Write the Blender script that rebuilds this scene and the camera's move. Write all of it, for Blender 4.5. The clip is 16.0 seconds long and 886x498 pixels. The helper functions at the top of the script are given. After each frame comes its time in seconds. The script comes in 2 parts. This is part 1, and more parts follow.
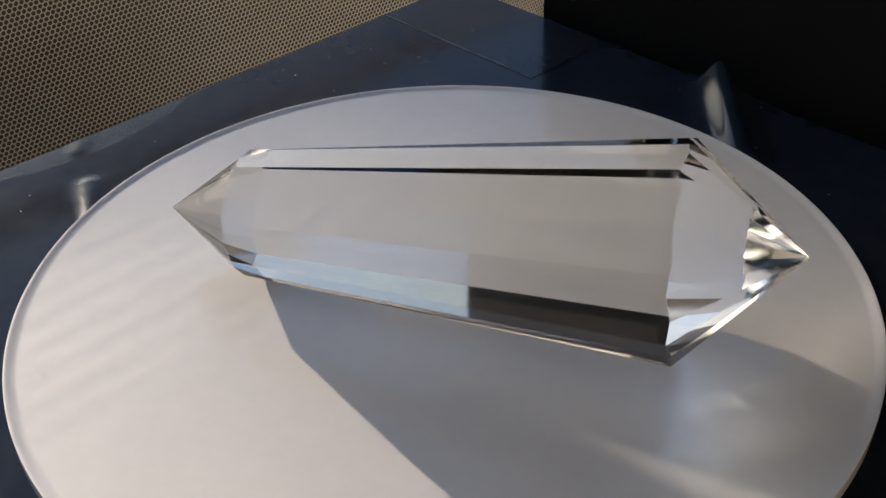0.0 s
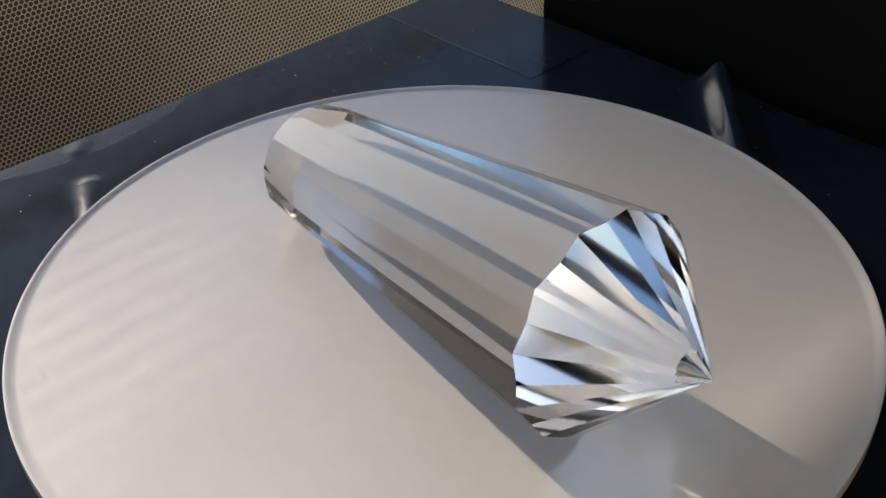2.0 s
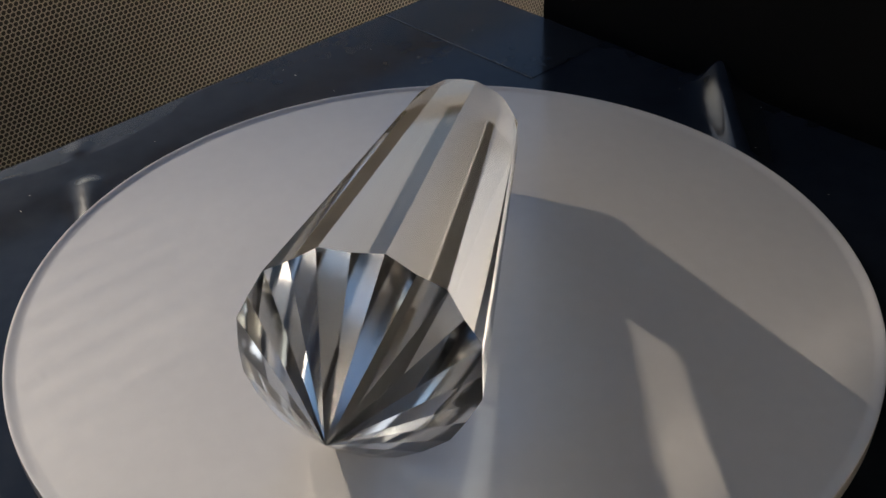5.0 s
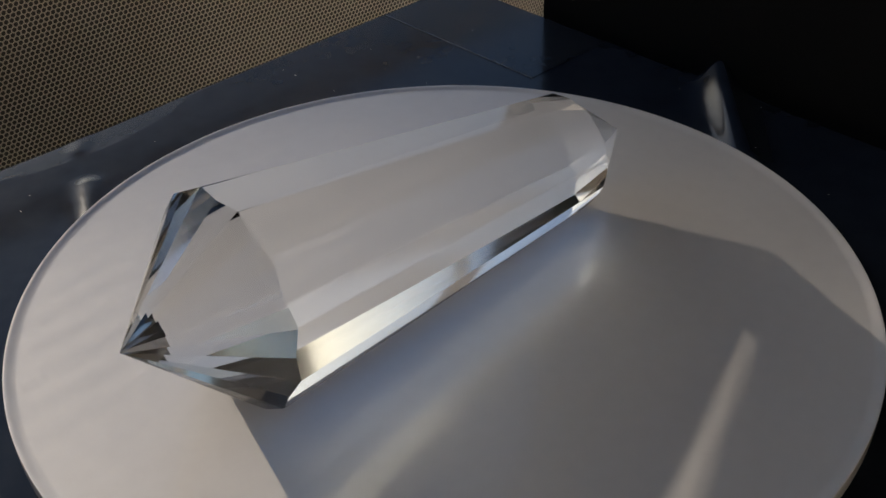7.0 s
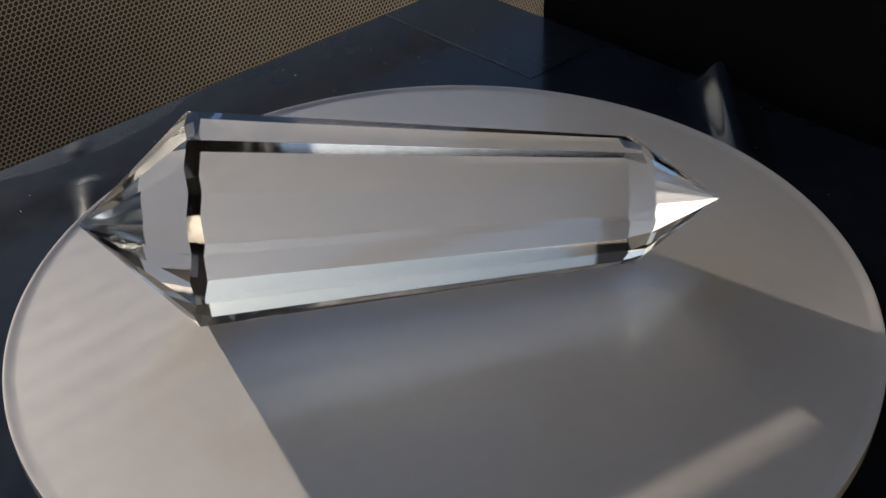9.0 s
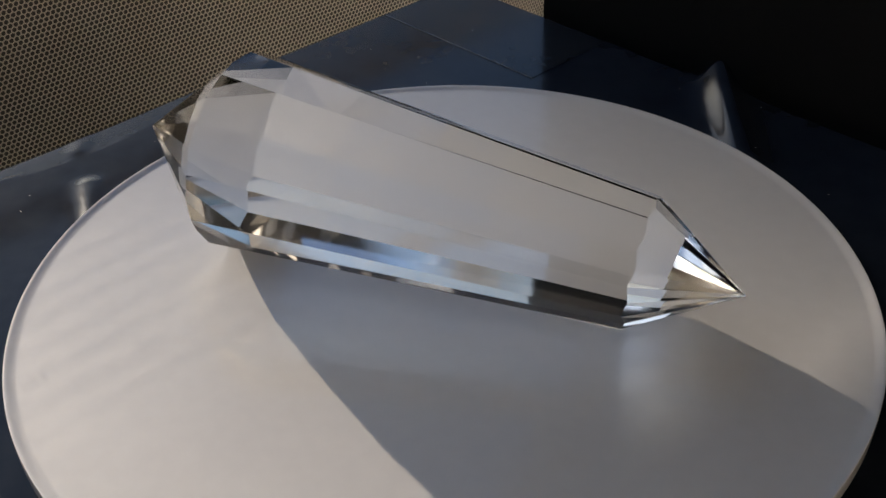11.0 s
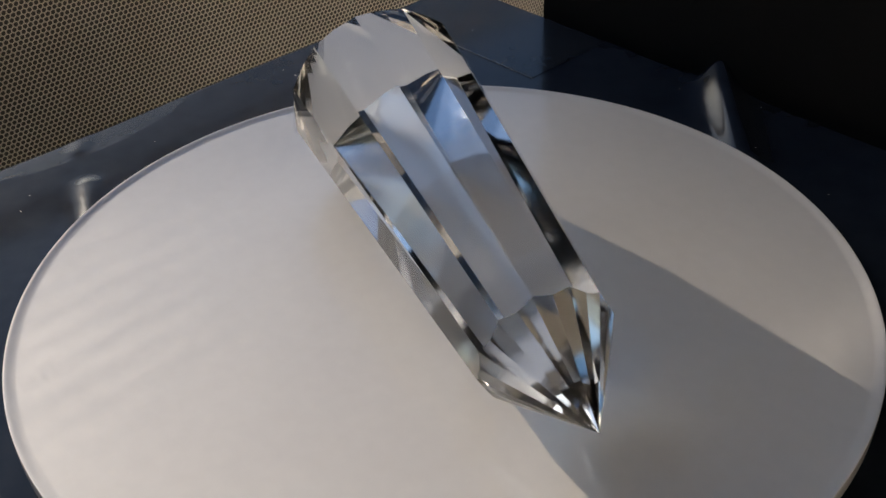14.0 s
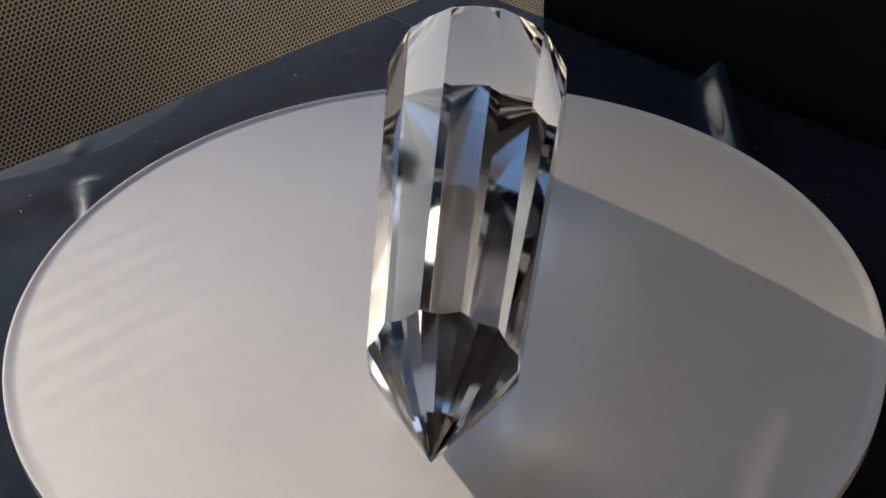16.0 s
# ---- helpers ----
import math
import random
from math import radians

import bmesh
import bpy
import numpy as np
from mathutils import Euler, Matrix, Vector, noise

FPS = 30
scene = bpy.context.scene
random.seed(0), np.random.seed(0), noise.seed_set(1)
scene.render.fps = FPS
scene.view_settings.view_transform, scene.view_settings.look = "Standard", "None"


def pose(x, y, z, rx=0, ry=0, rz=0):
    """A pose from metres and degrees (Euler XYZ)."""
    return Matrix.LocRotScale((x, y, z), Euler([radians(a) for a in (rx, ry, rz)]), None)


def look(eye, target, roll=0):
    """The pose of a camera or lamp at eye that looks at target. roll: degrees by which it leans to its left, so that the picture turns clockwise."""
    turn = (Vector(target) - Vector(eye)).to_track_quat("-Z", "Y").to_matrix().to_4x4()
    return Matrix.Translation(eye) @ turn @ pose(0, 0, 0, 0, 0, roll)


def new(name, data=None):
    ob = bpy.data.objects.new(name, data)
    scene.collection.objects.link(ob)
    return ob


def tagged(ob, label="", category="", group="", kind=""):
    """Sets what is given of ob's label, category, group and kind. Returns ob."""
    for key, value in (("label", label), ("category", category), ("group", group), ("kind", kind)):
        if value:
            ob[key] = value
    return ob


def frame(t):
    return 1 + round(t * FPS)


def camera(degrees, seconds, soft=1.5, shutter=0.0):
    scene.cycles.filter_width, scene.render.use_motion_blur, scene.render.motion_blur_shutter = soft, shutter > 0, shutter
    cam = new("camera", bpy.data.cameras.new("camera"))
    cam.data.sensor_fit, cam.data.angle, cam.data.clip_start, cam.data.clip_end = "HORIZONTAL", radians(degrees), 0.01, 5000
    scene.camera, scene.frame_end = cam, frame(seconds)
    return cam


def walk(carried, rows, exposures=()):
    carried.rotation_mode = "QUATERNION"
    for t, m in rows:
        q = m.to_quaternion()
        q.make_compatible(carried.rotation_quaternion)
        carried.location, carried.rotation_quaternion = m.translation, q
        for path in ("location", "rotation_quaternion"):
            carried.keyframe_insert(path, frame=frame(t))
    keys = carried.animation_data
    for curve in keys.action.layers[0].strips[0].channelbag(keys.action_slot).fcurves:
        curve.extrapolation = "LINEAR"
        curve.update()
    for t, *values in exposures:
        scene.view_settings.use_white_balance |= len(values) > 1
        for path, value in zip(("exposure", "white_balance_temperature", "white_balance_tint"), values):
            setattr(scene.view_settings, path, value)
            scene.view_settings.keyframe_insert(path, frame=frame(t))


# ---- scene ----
# camera: held still over the turntable
EYE, AIM = (0.0, -0.20622, 0.15918), (0.00054, 0.01382, 0.0)
cam = camera(43.93, 16.0, soft=1.5)
walk(cam, [(0.0, look(EYE, AIM, -2.087)), (16.0, look(EYE, AIM, -2.087))],
     exposures=[(t, e + 0.83, 6810, 10) for t, e in ((0.0, 0.52), (2.7, 0.52), (3.1, 0.36), (3.5, 0.07), (4.0, -0.03), (7.0, -0.13), (9.0, -0.13), (11.5, 0.29), (13.0, 0.38), (16.0, 0.35))])

# light: low sun from the side, blue sky
SUN_AZ, SUN_EL = 127.5, 13.0
world = bpy.data.worlds.new("sky")
scene.world = world
world.use_nodes = True
wn, wl = world.node_tree.nodes, world.node_tree.links
sky = wn.new("ShaderNodeTexSky")
sky.sky_type, sky.sun_disc = "NISHITA", False
sky.dust_density, sky.air_density, sky.ozone_density = 2.2, 1.0, 5.0
sky.sun_elevation, sky.sun_rotation = radians(SUN_EL), radians(90 - SUN_AZ)
wl.new(sky.outputs[0], wn["Background"].inputs[0])
wn["Background"].inputs[1].default_value = 0.075
sun = new("sun", bpy.data.lights.new("sun", "SUN"))
sun.data.energy, sun.data.angle, sun.data.color = 5.0, radians(0.82), (1.0, 0.88, 0.75)
sun_from = Vector((math.cos(radians(SUN_AZ)) * math.cos(radians(SUN_EL)),
                   math.sin(radians(SUN_AZ)) * math.cos(radians(SUN_EL)), math.sin(radians(SUN_EL))))
sun.data.cycles.is_caustics_light = True
sun.matrix_world = look(sun_from * 3, (0, 0, 0))


# ---- materials ----
def material(name, color, rough=0.5, metal=0.0, **more):
    m = bpy.data.materials.new(name)
    m.use_nodes = True
    b = m.node_tree.nodes["Principled BSDF"]
    b.inputs["Base Color"].default_value = (*color, 1)
    b.inputs["Roughness"].default_value = rough
    b.inputs["Metallic"].default_value = metal
    for key, value in more.items():
        b.inputs[key.replace("_", " ")].default_value = value
    return m


def vary(m, scale, low, high, rough=None, bump=0.0, fine=8.0, stretch=(1, 1, 1)):
    """Uneven colour at two scales, uneven gloss and a fine relief."""
    nt = m.node_tree
    b = nt.nodes["Principled BSDF"]
    tc, mp = nt.nodes.new("ShaderNodeTexCoord"), nt.nodes.new("ShaderNodeMapping")
    mp.inputs["Scale"].default_value = stretch
    nt.links.new(tc.outputs["Object"], mp.inputs[0])
    big, small = nt.nodes.new("ShaderNodeTexNoise"), nt.nodes.new("ShaderNodeTexNoise")
    big.inputs["Scale"].default_value, small.inputs["Scale"].default_value = scale, scale * fine
    big.inputs["Detail"].default_value = small.inputs["Detail"].default_value = 4
    mix, ramp = nt.nodes.new("ShaderNodeMath"), nt.nodes.new("ShaderNodeValToRGB")
    mix.operation = "MULTIPLY_ADD"
    mix.inputs[1].default_value = 0.4
    for n in (big, small):
        nt.links.new(mp.outputs[0], n.inputs["Vector"])
    half = nt.nodes.new("ShaderNodeMath")
    half.operation = "MULTIPLY"
    half.inputs[1].default_value = 0.6
    nt.links.new(big.outputs["Fac"], half.inputs[0])
    nt.links.new(small.outputs["Fac"], mix.inputs[0])
    nt.links.new(half.outputs[0], mix.inputs[2])
    ramp.color_ramp.elements[0].position, ramp.color_ramp.elements[1].position = 0.35, 0.65
    ramp.color_ramp.elements[0].color, ramp.color_ramp.elements[1].color = (*low, 1), (*high, 1)
    nt.links.new(mix.outputs[0], ramp.inputs[0])
    nt.links.new(ramp.outputs[0], b.inputs["Base Color"])
    if rough:
        mr = nt.nodes.new("ShaderNodeMapRange")
        mr.inputs["From Min"].default_value, mr.inputs["From Max"].default_value = 0.35, 0.65
        mr.inputs["To Min"].default_value, mr.inputs["To Max"].default_value = rough
        nt.links.new(mix.outputs[0], mr.inputs["Value"])
        nt.links.new(mr.outputs[0], b.inputs["Roughness"])
    if bump:
        bp = nt.nodes.new("ShaderNodeBump")
        bp.inputs["Strength"].default_value, bp.inputs["Distance"].default_value = 1.0, bump
        nt.links.new(small.outputs["Fac"], bp.inputs["Height"])
        nt.links.new(bp.outputs[0], b.inputs["Normal"])
    return m


GLASS = bpy.data.materials.new("clear_quartz")
GLASS.use_nodes = True
gn = GLASS.node_tree
gn.nodes.remove(gn.nodes["Principled BSDF"])
glass = gn.nodes.new("ShaderNodeBsdfGlass")
glass.inputs["IOR"].default_value, glass.inputs["Roughness"].default_value = 1.544, 0.055
glass.inputs["Color"].default_value = (0.99, 0.99, 0.985, 1)
gn.links.new(glass.outputs[0], gn.nodes["Material Output"].inputs[0])

DISC = vary(material("white_acrylic", (0.8, 0.78, 0.77), 0.42, Specular_IOR_Level=0.7, Coat_Weight=0.8, Coat_Roughness=0.06), 30, (0.76, 0.745, 0.73), (0.80, 0.785, 0.77), rough=(0.36, 0.42))
BLUE = vary(material("dark_blue_gloss", (0.02, 0.03, 0.05), 0.08, Specular_IOR_Level=0.2), 18, (0.014, 0.020, 0.032), (0.022, 0.029, 0.044), rough=(0.09, 0.17))
FILM = vary(material("dark_blue_film", (0.02, 0.03, 0.05), 0.15, Specular_IOR_Level=0.24), 25, (0.015, 0.0185, 0.026), (0.024, 0.029, 0.038), rough=(0.10, 0.2))
WEB = vary(material("beige_coated_metal", (0.3, 0.25, 0.19), 0.5), 60, (0.80, 0.715, 0.59), (0.88, 0.805, 0.69), rough=(0.4, 0.6))
BLACK = vary(material("black_board", (0.004, 0.004, 0.004), 0.7), 20, (0.006, 0.006, 0.006), (0.010, 0.0098, 0.0095), rough=(0.7, 0.9))
BLACK.node_tree.nodes["Principled BSDF"].inputs["Specular IOR Level"].default_value = 0.1
EARTH = vary(material("dark_ground", (0.02, 0.017, 0.014), 0.9), 3, (0.012, 0.010, 0.008), (0.028, 0.024, 0.018), rough=(0.85, 0.95))
STAND = vary(material("dark_stand", (0.03, 0.03, 0.03), 0.6), 8, (0.02, 0.02, 0.02), (0.04, 0.038, 0.035), rough=(0.5, 0.7))
BACKING = vary(material("dark_backing", (0.12, 0.11, 0.1), 0.8), 12, (0.085, 0.075, 0.065), (0.13, 0.115, 0.10), rough=(0.7, 0.9))
PLASTER = vary(material("grey_plaster", (0.12, 0.115, 0.11), 0.8), 4, (0.50, 0.475, 0.44), (0.60, 0.575, 0.535), rough=(0.75, 0.9))
STEEL = material("steel", (0.6, 0.6, 0.6), 0.3, 1.0)
MASK_DARK = vary(material("dark_horizon_mask", (0.05, 0.06, 0.035), 0.8), 0.6, (0.03, 0.038, 0.02), (0.07, 0.08, 0.045), rough=(0.7, 0.9), fine=12)
SCUFF = vary(material("scuffed_film", (0.1, 0.1, 0.11), 0.5), 160, (0.10, 0.108, 0.118), (0.30, 0.31, 0.325), rough=(0.35, 0.6))
DUST = material("dust", (0.75, 0.74, 0.7), 0.8)


# ---- building helpers ----
def link_mesh(name, bm, mat, parent=None, label="", smooth=False):
    me = bpy.data.meshes.new(name)
    bmesh.ops.recalc_face_normals(bm, faces=bm.faces)
    bm.to_mesh(me)
    bm.free()
    me.materials.append(mat)
    for f in me.polygons:
        f.use_smooth = smooth
    ob = new(name, me)
    ob.parent = parent
    return tagged(ob, label)


def box(bm, x0, x1, y0, y1, z0, z1, bevel=0.0):
    r = bmesh.ops.create_cube(bm, size=1, matrix=Matrix.LocRotScale(
        ((x0 + x1) / 2, (y0 + y1) / 2, (z0 + z1) / 2), None, (x1 - x0, y1 - y0, z1 - z0)))
    if bevel:
        edges = {e for v in r["verts"] for e in v.link_edges}
        bmesh.ops.bevel(bm, geom=list(edges), offset=bevel, segments=2, affect="EDGES")


def lathe(bm, profile, n=192):
    """A closed turned body from (radius, height) pairs, first and last on the axis."""
    rows = []
    for r, z in profile:
        if r == 0:
            rows.append([bm.verts.new((0, 0, z))])
        else:
            rows.append([bm.verts.new((r * math.cos(2 * math.pi * i / n), r * math.sin(2 * math.pi * i / n), z)) for i in range(n)])
    for a, b in zip(rows, rows[1:]):
        for i in range(n):
            j = (i + 1) % n
            if len(a) == 1:
                bm.faces.new((a[0], b[i], b[j]))
            elif len(b) == 1:
                bm.faces.new((a[i], b[0], a[j]))
            else:
                bm.faces.new((a[i], b[i], b[j], a[j]))


# the stand's own frame: u along its long edges, v towards the screen
TURN = 42.0
FRAME = pose(0, 0, 0, 0, 0, TURN)
BASE_Z = -0.012
HALF = 0.148


# ---- structure ----
def ground():
    bm = bmesh.new()
    bmesh.ops.create_grid(bm, x_segments=8, y_segments=8, size=400)
    ob = link_mesh("ground", bm, EARTH)
    ob.location.z = -0.6
    tagged(ob, "dark bare ground below the stand", "ground", kind="structure")


def fill_shell():
    """Plain unseen roof and walls added round the stand for fill, open towards the sun."""
    bm = bmesh.new()
    box(bm, -1.3, 1.3, -1.0, 0.30, 0.56, 0.62)
    ob = link_mesh("ceiling", bm, PLASTER)
    ob.matrix_world = FRAME
    tagged(ob, "plain grey unseen ceiling added for fill light", "ceiling", kind="structure")
    for name, b in (("fill_wall_back", (-1.3, 1.3, -1.0, -0.9, -0.6, 0.556)), ("fill_wall_side", (-1.3, -1.2, -0.896, 0.30, -0.6, 0.556))):
        bm = bmesh.new()
        box(bm, *b)
        ob = link_mesh(name, bm, PLASTER)
        ob.matrix_world = FRAME
        tagged(ob, "plain grey unseen wall added for fill light", "wall", kind="structure")


def sun_blocker():
    """A tall unseen block added far off; it covers part of the sun."""
    bm = bmesh.new()
    box(bm, 0, 0.5, 0, 0.5, -0.6, 7.0, 0.02)
    ob = link_mesh("blocker_far", bm, PLASTER)
    ob.matrix_world = pose(0, 0, 0, 0, 0, SUN_AZ - 90) @ pose(0.012, 17.0, 0)
    tagged(ob, "tall plain unseen block added to cover part of the sun", "wall", kind="structure")


def horizon_mask():
    """Unseen ragged belt added far off; it hides the sky's glow along the horizon."""
    rng = random.Random(11)
    bm = bmesh.new()
    for i in range(260):
        a = radians(70 + 130 * i / 260 + rng.uniform(-0.5, 0.5))
        d, h = rng.uniform(44, 52), 3.0 + 1.6 * noise.noise((i * 0.09, 0, 0)) + rng.uniform(-0.5, 0.6)
        for _ in range(5):
            z = rng.uniform(-0.6, h)
            m = Matrix.LocRotScale((d * math.cos(a) + rng.uniform(-0.6, 0.6), d * math.sin(a) + rng.uniform(-0.6, 0.6), z),
                                   Euler((rng.uniform(0, 6), rng.uniform(0, 6), rng.uniform(0, 6))), (rng.uniform(0.7, 1.5), rng.uniform(0.6, 1.3), rng.uniform(0.4, 1.0)))
            bmesh.ops.create_icosphere(bm, subdivisions=1, radius=1.0, matrix=m)
    for v in bm.verts:
        v.co += 0.35 * noise.noise_vector(v.co * 1.3)
    ob = link_mesh("backdrop", bm, MASK_DARK)
    tagged(ob, "dark ragged unseen belt added to hide the horizon glow", "trees", kind="structure")


# ---- things ----
def turntable():
    thing = tagged(new("turntable"), "round white glossy acrylic turntable with raised rim", "turntable")
    bm = bmesh.new()
    lathe(bm, [(0, 0), (0.03, 0), (0.06, 0), (0.0968, 0), (0.0971, 0.00003), (0.0976, 0.00011), (0.0982, 0.00026), (0.0988, 0.00044), (0.0993, 0.00057), (0.0996, 0.00056), (0.0997, 0.00046), (0.0997, -0.0035), (0.0992, -0.0042), (0, -0.0042)])
    disc = link_mesh("disc", bm, DISC, thing, smooth=True)
    disc.cycles.is_caustics_receiver = True
    disc.data.set_sharp_from_angle(angle=radians(38))
    bm = bmesh.new()
    lathe(bm, [(0, -0.0045), (0.03, -0.0045), (0.032, -0.006), (0.032, BASE_Z), (0, BASE_Z)], 64)
    link_mesh("spindle", bm, STEEL, thing, smooth=False)
    return disc


def ridge(u, v, a, b, width, height, taper=0.0, rise=0.0):
    """A low rounded swelling of the sheet between two points."""
    d = np.array(b) - np.array(a)
    k = np.clip(((u - a[0]) * d[0] + (v - a[1]) * d[1]) / (d @ d), 0, 1)
    q = np.hypot(u - a[0] - k * d[0], v - a[1] - k * d[1]) / width
    return height * (1 - taper * k ** 3 + rise * k) * np.exp(-q * q * 2)


def relief(u, v):
    """The sheet is not flat: worn hollows along two edges, two swellings, a slight warp."""
    z = 0.00003 * np.sin(u * 31 + 1) * np.sin(v * 27)
    for along, across, mid, reach, deep in ((u, v, -0.018, 0.044, 0.012), (v, u, -0.035, 0.055, 0.009)):
        edge = HALF - deep * np.clip(1 - ((along - mid) / reach) ** 2, 0, 1)
        z = z - 0.05 * np.clip(across - edge, 0, 1)
    z = z + ridge(u, v, (-0.0400, 0.0980), (-0.0300, 0.1200), 0.0050, 0.0015, 0.35)
    z = z + ridge(u, v, (-0.0226, 0.1410), (-0.0180, 0.1475), 0.0045, 0.0004, 0.3)
    z = z + ridge(u, v, (0.1117, -0.0096), (0.1465, 0.0237), 0.0085, 0.0047, rise=1.0)
    return z


def base():
    thing = tagged(new("display_base"), "square glossy dark blue plastic base plate", "display base")
    n = 394
    u, v = np.meshgrid(np.linspace(-HALF, HALF, n + 1), np.linspace(-HALF, HALF, n + 1), indexing="xy")
    z = BASE_Z + relief(u, v)
    verts = np.stack([u.ravel(), v.ravel(), z.ravel()], 1)
    idx = np.arange((n + 1) * (n + 1)).reshape(n + 1, n + 1)
    faces = np.stack([idx[:-1, :-1].ravel(), idx[:-1, 1:].ravel(), idx[1:, 1:].ravel(), idx[1:, :-1].ravel()], 1)
    me = bpy.data.meshes.new("top_sheet")
    me.from_pydata(verts.tolist(), [], faces.tolist())
    me.materials.append(BLUE)
    for f in me.polygons:
        f.use_smooth = True
    sheet = new("top_sheet", me)
    sheet.parent = thing
    sheet.modifiers.new("thickness", "SOLIDIFY").thickness = 0.0015
    bm = bmesh.new()
    box(bm, -HALF + 0.004, HALF - 0.004, -HALF + 0.004, HALF - 0.004, BASE_Z - 0.012, BASE_Z - 0.004, 0.001)
    link_mesh("plate", bm, BLUE, thing)
    bm = bmesh.new()
    box(bm, 0.109, HALF - 0.0005, 0.072, HALF - 0.0005, BASE_Z + 0.00008, BASE_Z + 0.0002)
    film = link_mesh("film", bm, FILM, thing, "thin glossy dark blue square film")
    bm = bmesh.new()
    box(bm, 0.10885, 0.1092, 0.072, HALF - 0.001, BASE_Z + 0.00006, BASE_Z + 0.00026)
    link_mesh("film_edge", bm, SCUFF, film, "pale scuffed film edge")
    thing.matrix_world = FRAME
    return thing


def stand():
    bm = bmesh.new()
    box(bm, -0.13, 0.13, -0.13, 0.13, -0.6, BASE_Z - 0.0062, 0.003)
    ob = link_mesh("pedestal", bm, STAND)
    ob.matrix_world = FRAME
    tagged(ob, "plain dark square pedestal under the base plate", "pedestal")


PITCH = 0.0024


def screen():
    """The perforated sheet: one ring of web round every hole, with the sheet's thickness."""
    du, dz = PITCH, PITCH * math.sqrt(3) / 2
    u0, u1, z0, z1 = -0.16, 0.45, -0.21, 0.085
    verts, faces = [], []
    hole, thick = PITCH * 0.46, 0.00025
    ring = PITCH / math.sqrt(3)
    cols, rows = int((u1 - u0) / du), int((z1 - z0) / dz)
    angles = [math.radians(60 * k + 30) for k in range(6)]
    for i in range(cols):
        for j in range(rows):
            cu, cz = u0 + (i + 0.5 * (j % 2)) * du, z0 + j * dz
            k0 = len(verts)
            for y in (0.0, thick):
                for a in angles:
                    verts.append((cu + ring * math.cos(a), y, cz + ring * math.sin(a)))
                for a in angles:
                    verts.append((cu + hole * math.cos(a), y, cz + hole * math.sin(a)))
            for k in range(6):
                m = (k + 1) % 6
                faces.append((k0 + k, k0 + m, k0 + 6 + m, k0 + 6 + k))
                faces.append((k0 + 12 + m, k0 + 12 + k, k0 + 18 + k, k0 + 18 + m))
                faces.append((k0 + 6 + k, k0 + 6 + m, k0 + 18 + m, k0 + 18 + k))
    me = bpy.data.meshes.new("sheet")
    me.from_pydata(verts, [], faces)
    me.materials.append(WEB)
    thing = tagged(new("perforated_screen"), "upright beige perforated metal screen with round holes", "screen")
    sheet = new("sheet", me)
    sheet.parent = thing
    for name, zz in (("top_rail", z1), ("bottom_rail", z0 - 0.012)):
        bm = bmesh.new()
        box(bm, u0 - 0.01, u1 + 0.01, -0.003, 0.004, zz, zz + 0.012, 0.001)
        link_mesh(name, bm, WEB, thing)
    for x in (u0 - 0.014, u1):
        bm = bmesh.new()
        box(bm, x, x + 0.012, -0.0035, 0.0045, -0.6, z1 + 0.012, 0.001)
        link_mesh("post", bm, WEB, thing)
    bm = bmesh.new()
    box(bm, u0, u1, 0.014, 0.020, z0, 0.004, 0.001)
    link_mesh("backing", bm, BACKING, thing, "dark backing behind the holes")
    thing.matrix_world = FRAME @ pose(0, 0.28, 0)


def panel():
    bm = bmesh.new()
    box(bm, 0.0, 0.006, -0.75, 0.1138, -0.6, 0.552, 0.0008)
    ob = link_mesh("black_board", bm, BLACK)
    ob.matrix_world = FRAME @ pose(0.160, 0, 0)
    tagged(ob, "upright matt black board beside the base", "board")


# crystal: twelve long facets between two many-sided points, lying on one facet
def cut(bm, point, normal):
    """Keeps what lies behind the plane and closes the cut."""
    r = bmesh.ops.bisect_plane(bm, geom=bm.verts[:] + bm.edges[:] + bm.faces[:], dist=1e-6,
                               plane_co=point, plane_no=normal, clear_outer=True)
    rim = [e for e in r["geom_cut"] if isinstance(e, bmesh.types.BMEdge) and e.is_valid and len(e.link_faces) == 1]
    if len(rim) > 2:
        bmesh.ops.contextual_create(bm, geom=rim)


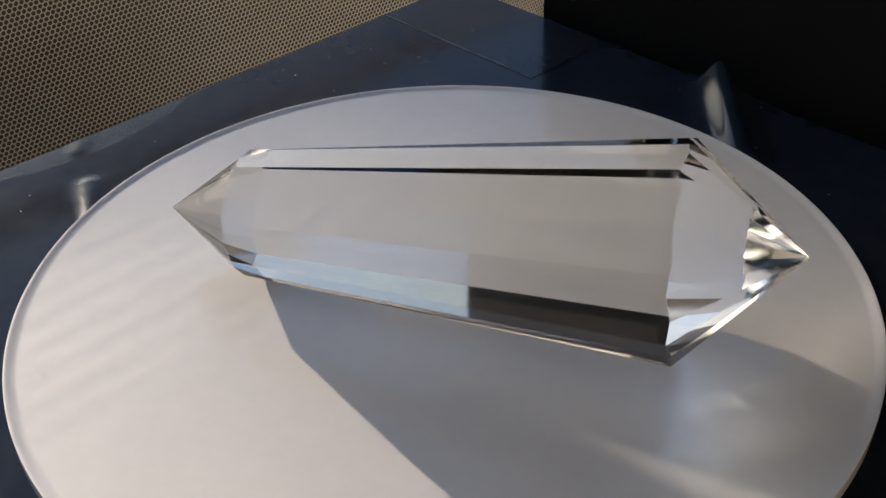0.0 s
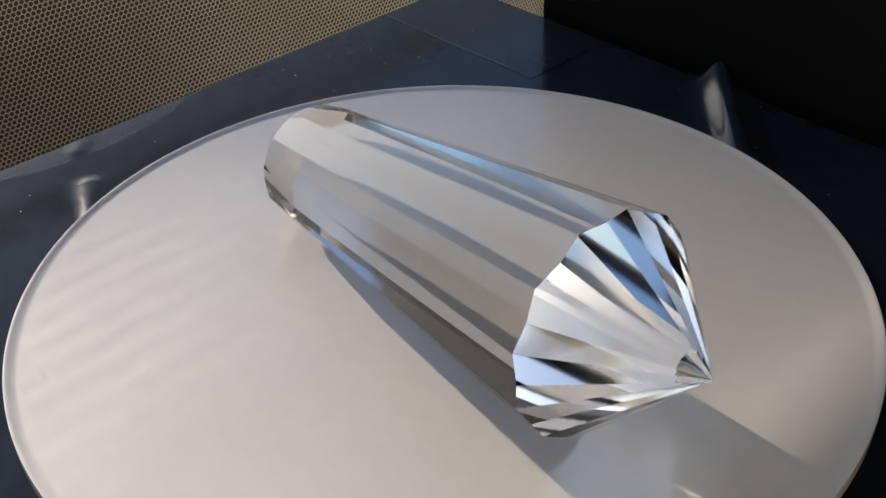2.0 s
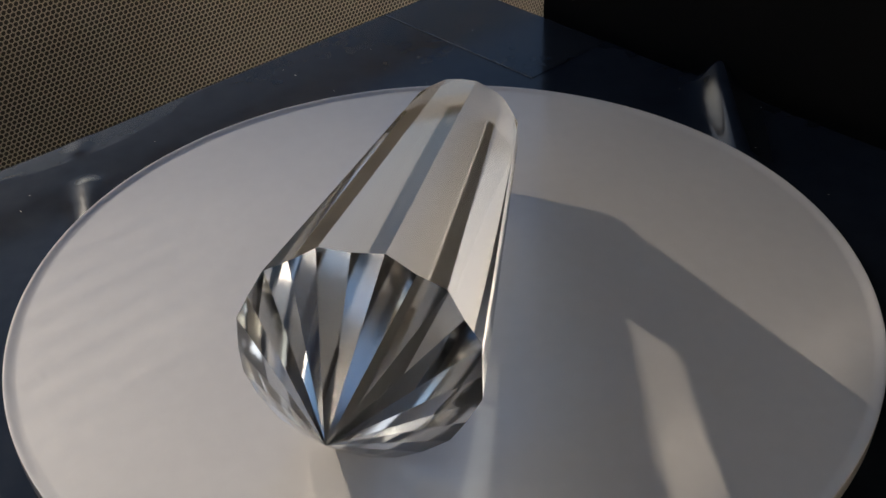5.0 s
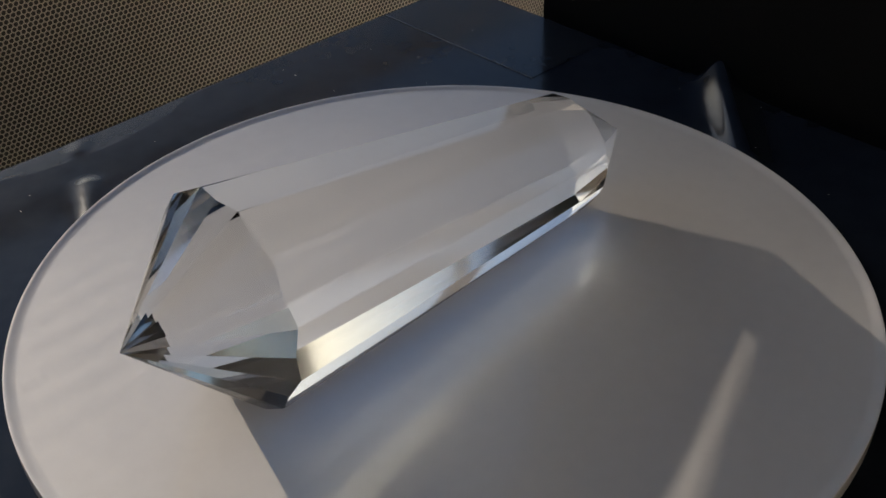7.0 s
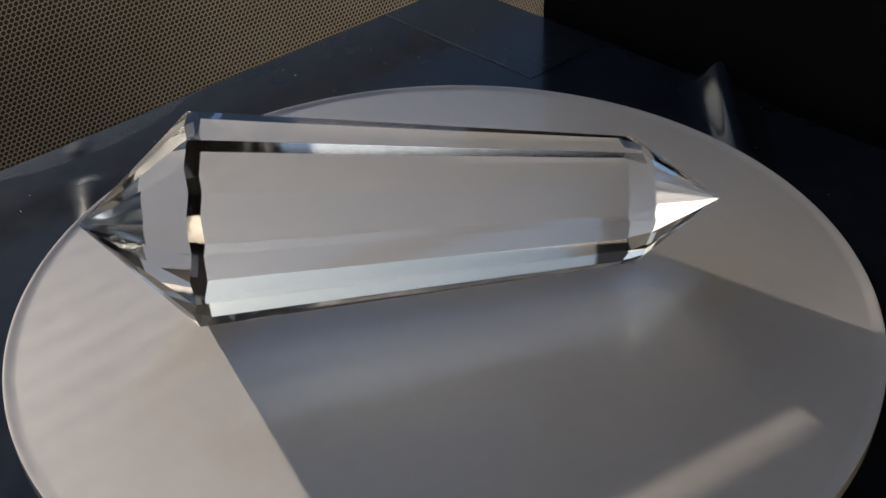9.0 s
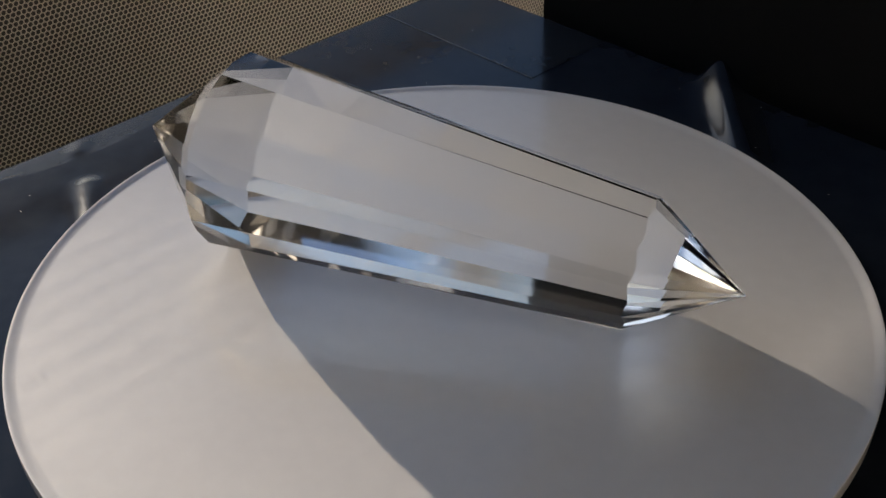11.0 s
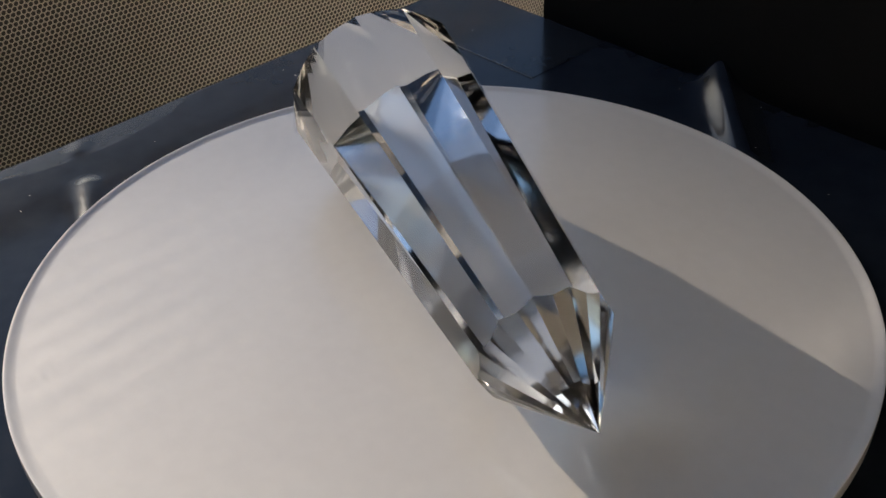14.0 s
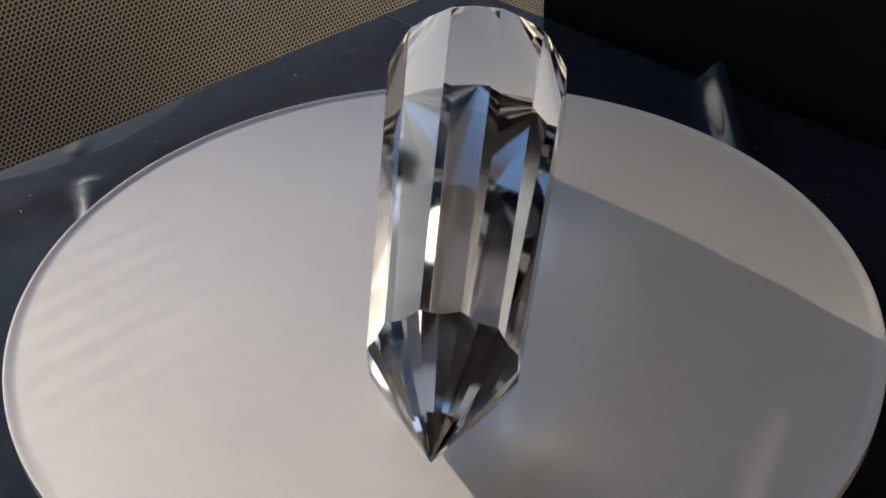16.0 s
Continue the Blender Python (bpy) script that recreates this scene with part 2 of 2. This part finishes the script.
def crystal():
    n, unit = 12, 100.0
    foot_a, in_a = Vector((0.05181, -0.02313, 0)) * unit, 0.02341 * unit
    foot_b, in_b = Vector((-0.04287, 0.01073, 0)) * unit, 0.01477 * unit
    tip_a, tip_b = Vector((0.07371, -0.02963, 0.02574)) * unit, Vector((-0.06578, 0.01903, 0.01191)) * unit
    along = (foot_b - foot_a).normalized()
    side = Vector((-along.y, along.x, 0))
    tilt = math.atan2(in_a - in_b, (foot_b - foot_a).length)
    down = Vector((-along.x * math.sin(tilt), -along.y * math.sin(tilt), -math.cos(tilt)))
    o_a, o_b = foot_a - down * in_a, foot_b - down * in_b
    bm = bmesh.new()
    bmesh.ops.create_cube(bm, size=40)

    def out(a):
        return math.cos(a) * down + math.sin(a) * side

    rng = random.Random(7)
    for k in range(n):
        a = 2 * math.pi * k / n + (rng.uniform(-0.012, 0.012) if k else 0)
        d, t = out(a), out(a + math.pi / 2)
        p = o_a + d * in_a
        q = o_b + d * in_b
        normal = (q - p).cross(t).normalized()
        if normal.dot(d) < 0:
            normal = -normal
        cut(bm, p, normal)
    for o, inner, tip in ((o_a, in_a, tip_a), (o_b, in_b, tip_b)):
        m = 24
        radius = inner / math.cos(math.pi / n) * math.cos(math.pi / m)
        for k in range(m):
            a = 2 * math.pi * (k + 0.5) / m + rng.uniform(-0.015, 0.015)
            d, t = out(a), out(a + math.pi / 2)
            p = o + d * radius
            normal = (tip - p).cross(t).normalized()
            if normal.dot(d) < 0:
                normal = -normal
            cut(bm, p + normal * rng.uniform(-0.004, 0.004), normal)
    bmesh.ops.remove_doubles(bm, verts=bm.verts, dist=0.002)
    bmesh.ops.dissolve_degenerate(bm, edges=bm.edges, dist=0.001)
    bmesh.ops.scale(bm, verts=bm.verts, vec=(1 / unit,) * 3)
    for v in bm.verts:
        v.co.z += 0.0001
    thing = tagged(new("crystal"), "clear faceted quartz crystal with two pointed ends on the turntable", "crystal")
    axis = (tip_b - tip_a).normalized()
    ends = {"shaft": lambda f: abs(f.normal.dot(axis)) < 0.25, "broad_point": lambda f: f.normal.dot(axis) <= -0.25,
            "narrow_point": lambda f: f.normal.dot(axis) >= 0.25}
    bm.normal_update()
    for name, mine in ends.items():
        piece = bm.copy()
        piece.normal_update()
        bmesh.ops.delete(piece, geom=[f for f in piece.faces if not mine(f)], context="FACES")
        polish(piece, name, thing, axis)
    bm.free()
    return thing


def polish(bm, name, thing, axis):
    """One end or the shaft; the long facets are very slightly domed across, as hand-polished ones are."""
    me = bpy.data.meshes.new(name)
    bm.to_mesh(me)
    bm.free()
    me.materials.append(GLASS)
    corner = []
    for f in me.polygons:
        f.use_smooth = True
        across = axis.cross(f.normal).normalized()
        for i in f.vertices:
            q = (me.vertices[i].co - f.center).dot(across) if name == "shaft" else 0.0
            corner.append(tuple((f.normal + across * (q / 0.019 * 0.03)).normalized()))
    me.normals_split_custom_set(corner)
    ob = new(name, me)
    ob.parent = thing
    ob.cycles.is_caustics_caster = True


def flakes(name, parent, count, place, seed, size):
    """Loose specks of dust and lint, each a tiny tilted chip."""
    rng = random.Random(seed)
    bm = bmesh.new()
    for _ in range(count):
        x, y, z = place(rng)
        w, l, a = size * rng.uniform(0.4, 1.0), size * rng.choice((1, 1, 1.6, 3.5)), rng.uniform(0, math.pi)
        bmesh.ops.create_cube(bm, size=1, matrix=Matrix.LocRotScale((x, y, z + 0.00003), Euler((0, 0, a)), (l, w, 0.00003)))
    ob = link_mesh(name, bm, DUST, parent)
    return tagged(ob, "scattered pale dust specks", kind="stuff")


def on_disc(rng):
    r, a = 0.094 * math.sqrt(rng.random()), rng.uniform(0, 2 * math.pi)
    return r * math.cos(a), r * math.sin(a), 0.0


def on_base(rng):
    while True:
        u, v = rng.uniform(-0.146, 0.146), rng.uniform(-0.146, 0.146)
        if math.hypot(u, v) > 0.102:
            return u, v, BASE_Z + float(relief(np.array(u), np.array(v))) + (0.0002 if u > 0.108 and v > 0.071 else 0)


ground()
fill_shell()
sun_blocker()
horizon_mask()
stand()
BASE = base()
DISC_OB = turntable()
flakes("dust", DISC_OB, 14, on_disc, 3, 0.00016)
flakes("dust", BASE, 70, on_base, 5, 0.00028)
screen()
panel()
CRYSTAL = crystal()


# ---- what moves ----
def motions():
    turn = [(0.0, 0.0), (0.5, -7.79), (1.0, -15.8), (1.5, -23.98), (2.0, -32.37), (2.5, -40.98), (3.0, -49.68), (3.5, -58.32),
            (4.0, -66.81), (4.5, -75.15), (5.0, -83.43), (5.5, -91.79), (6.0, -100.35), (6.5, -109.16), (7.0, -118.18),
            (7.5, -127.2), (8.0, -135.93), (8.5, -144.19), (9.0, -152.21), (9.5, -160.19), (10.0, -168.22), (10.5, -176.3),
            (11.0, -184.41), (11.5, -192.46), (12.0, -200.39), (12.5, -208.15), (13.0, -215.71), (13.5, -223.07),
            (14.0, -230.22), (14.5, -237.19), (15.0, -243.99), (15.5, -250.62), (16.0, -257.09)]
    walk(CRYSTAL, [(t, pose(0.00056, 0, 0, 0, 0, a)) for t, a in turn])
    walk(DISC_OB, [(t, pose(0, 0, 0, 0, 0, a)) for t, a in turn])


motions()
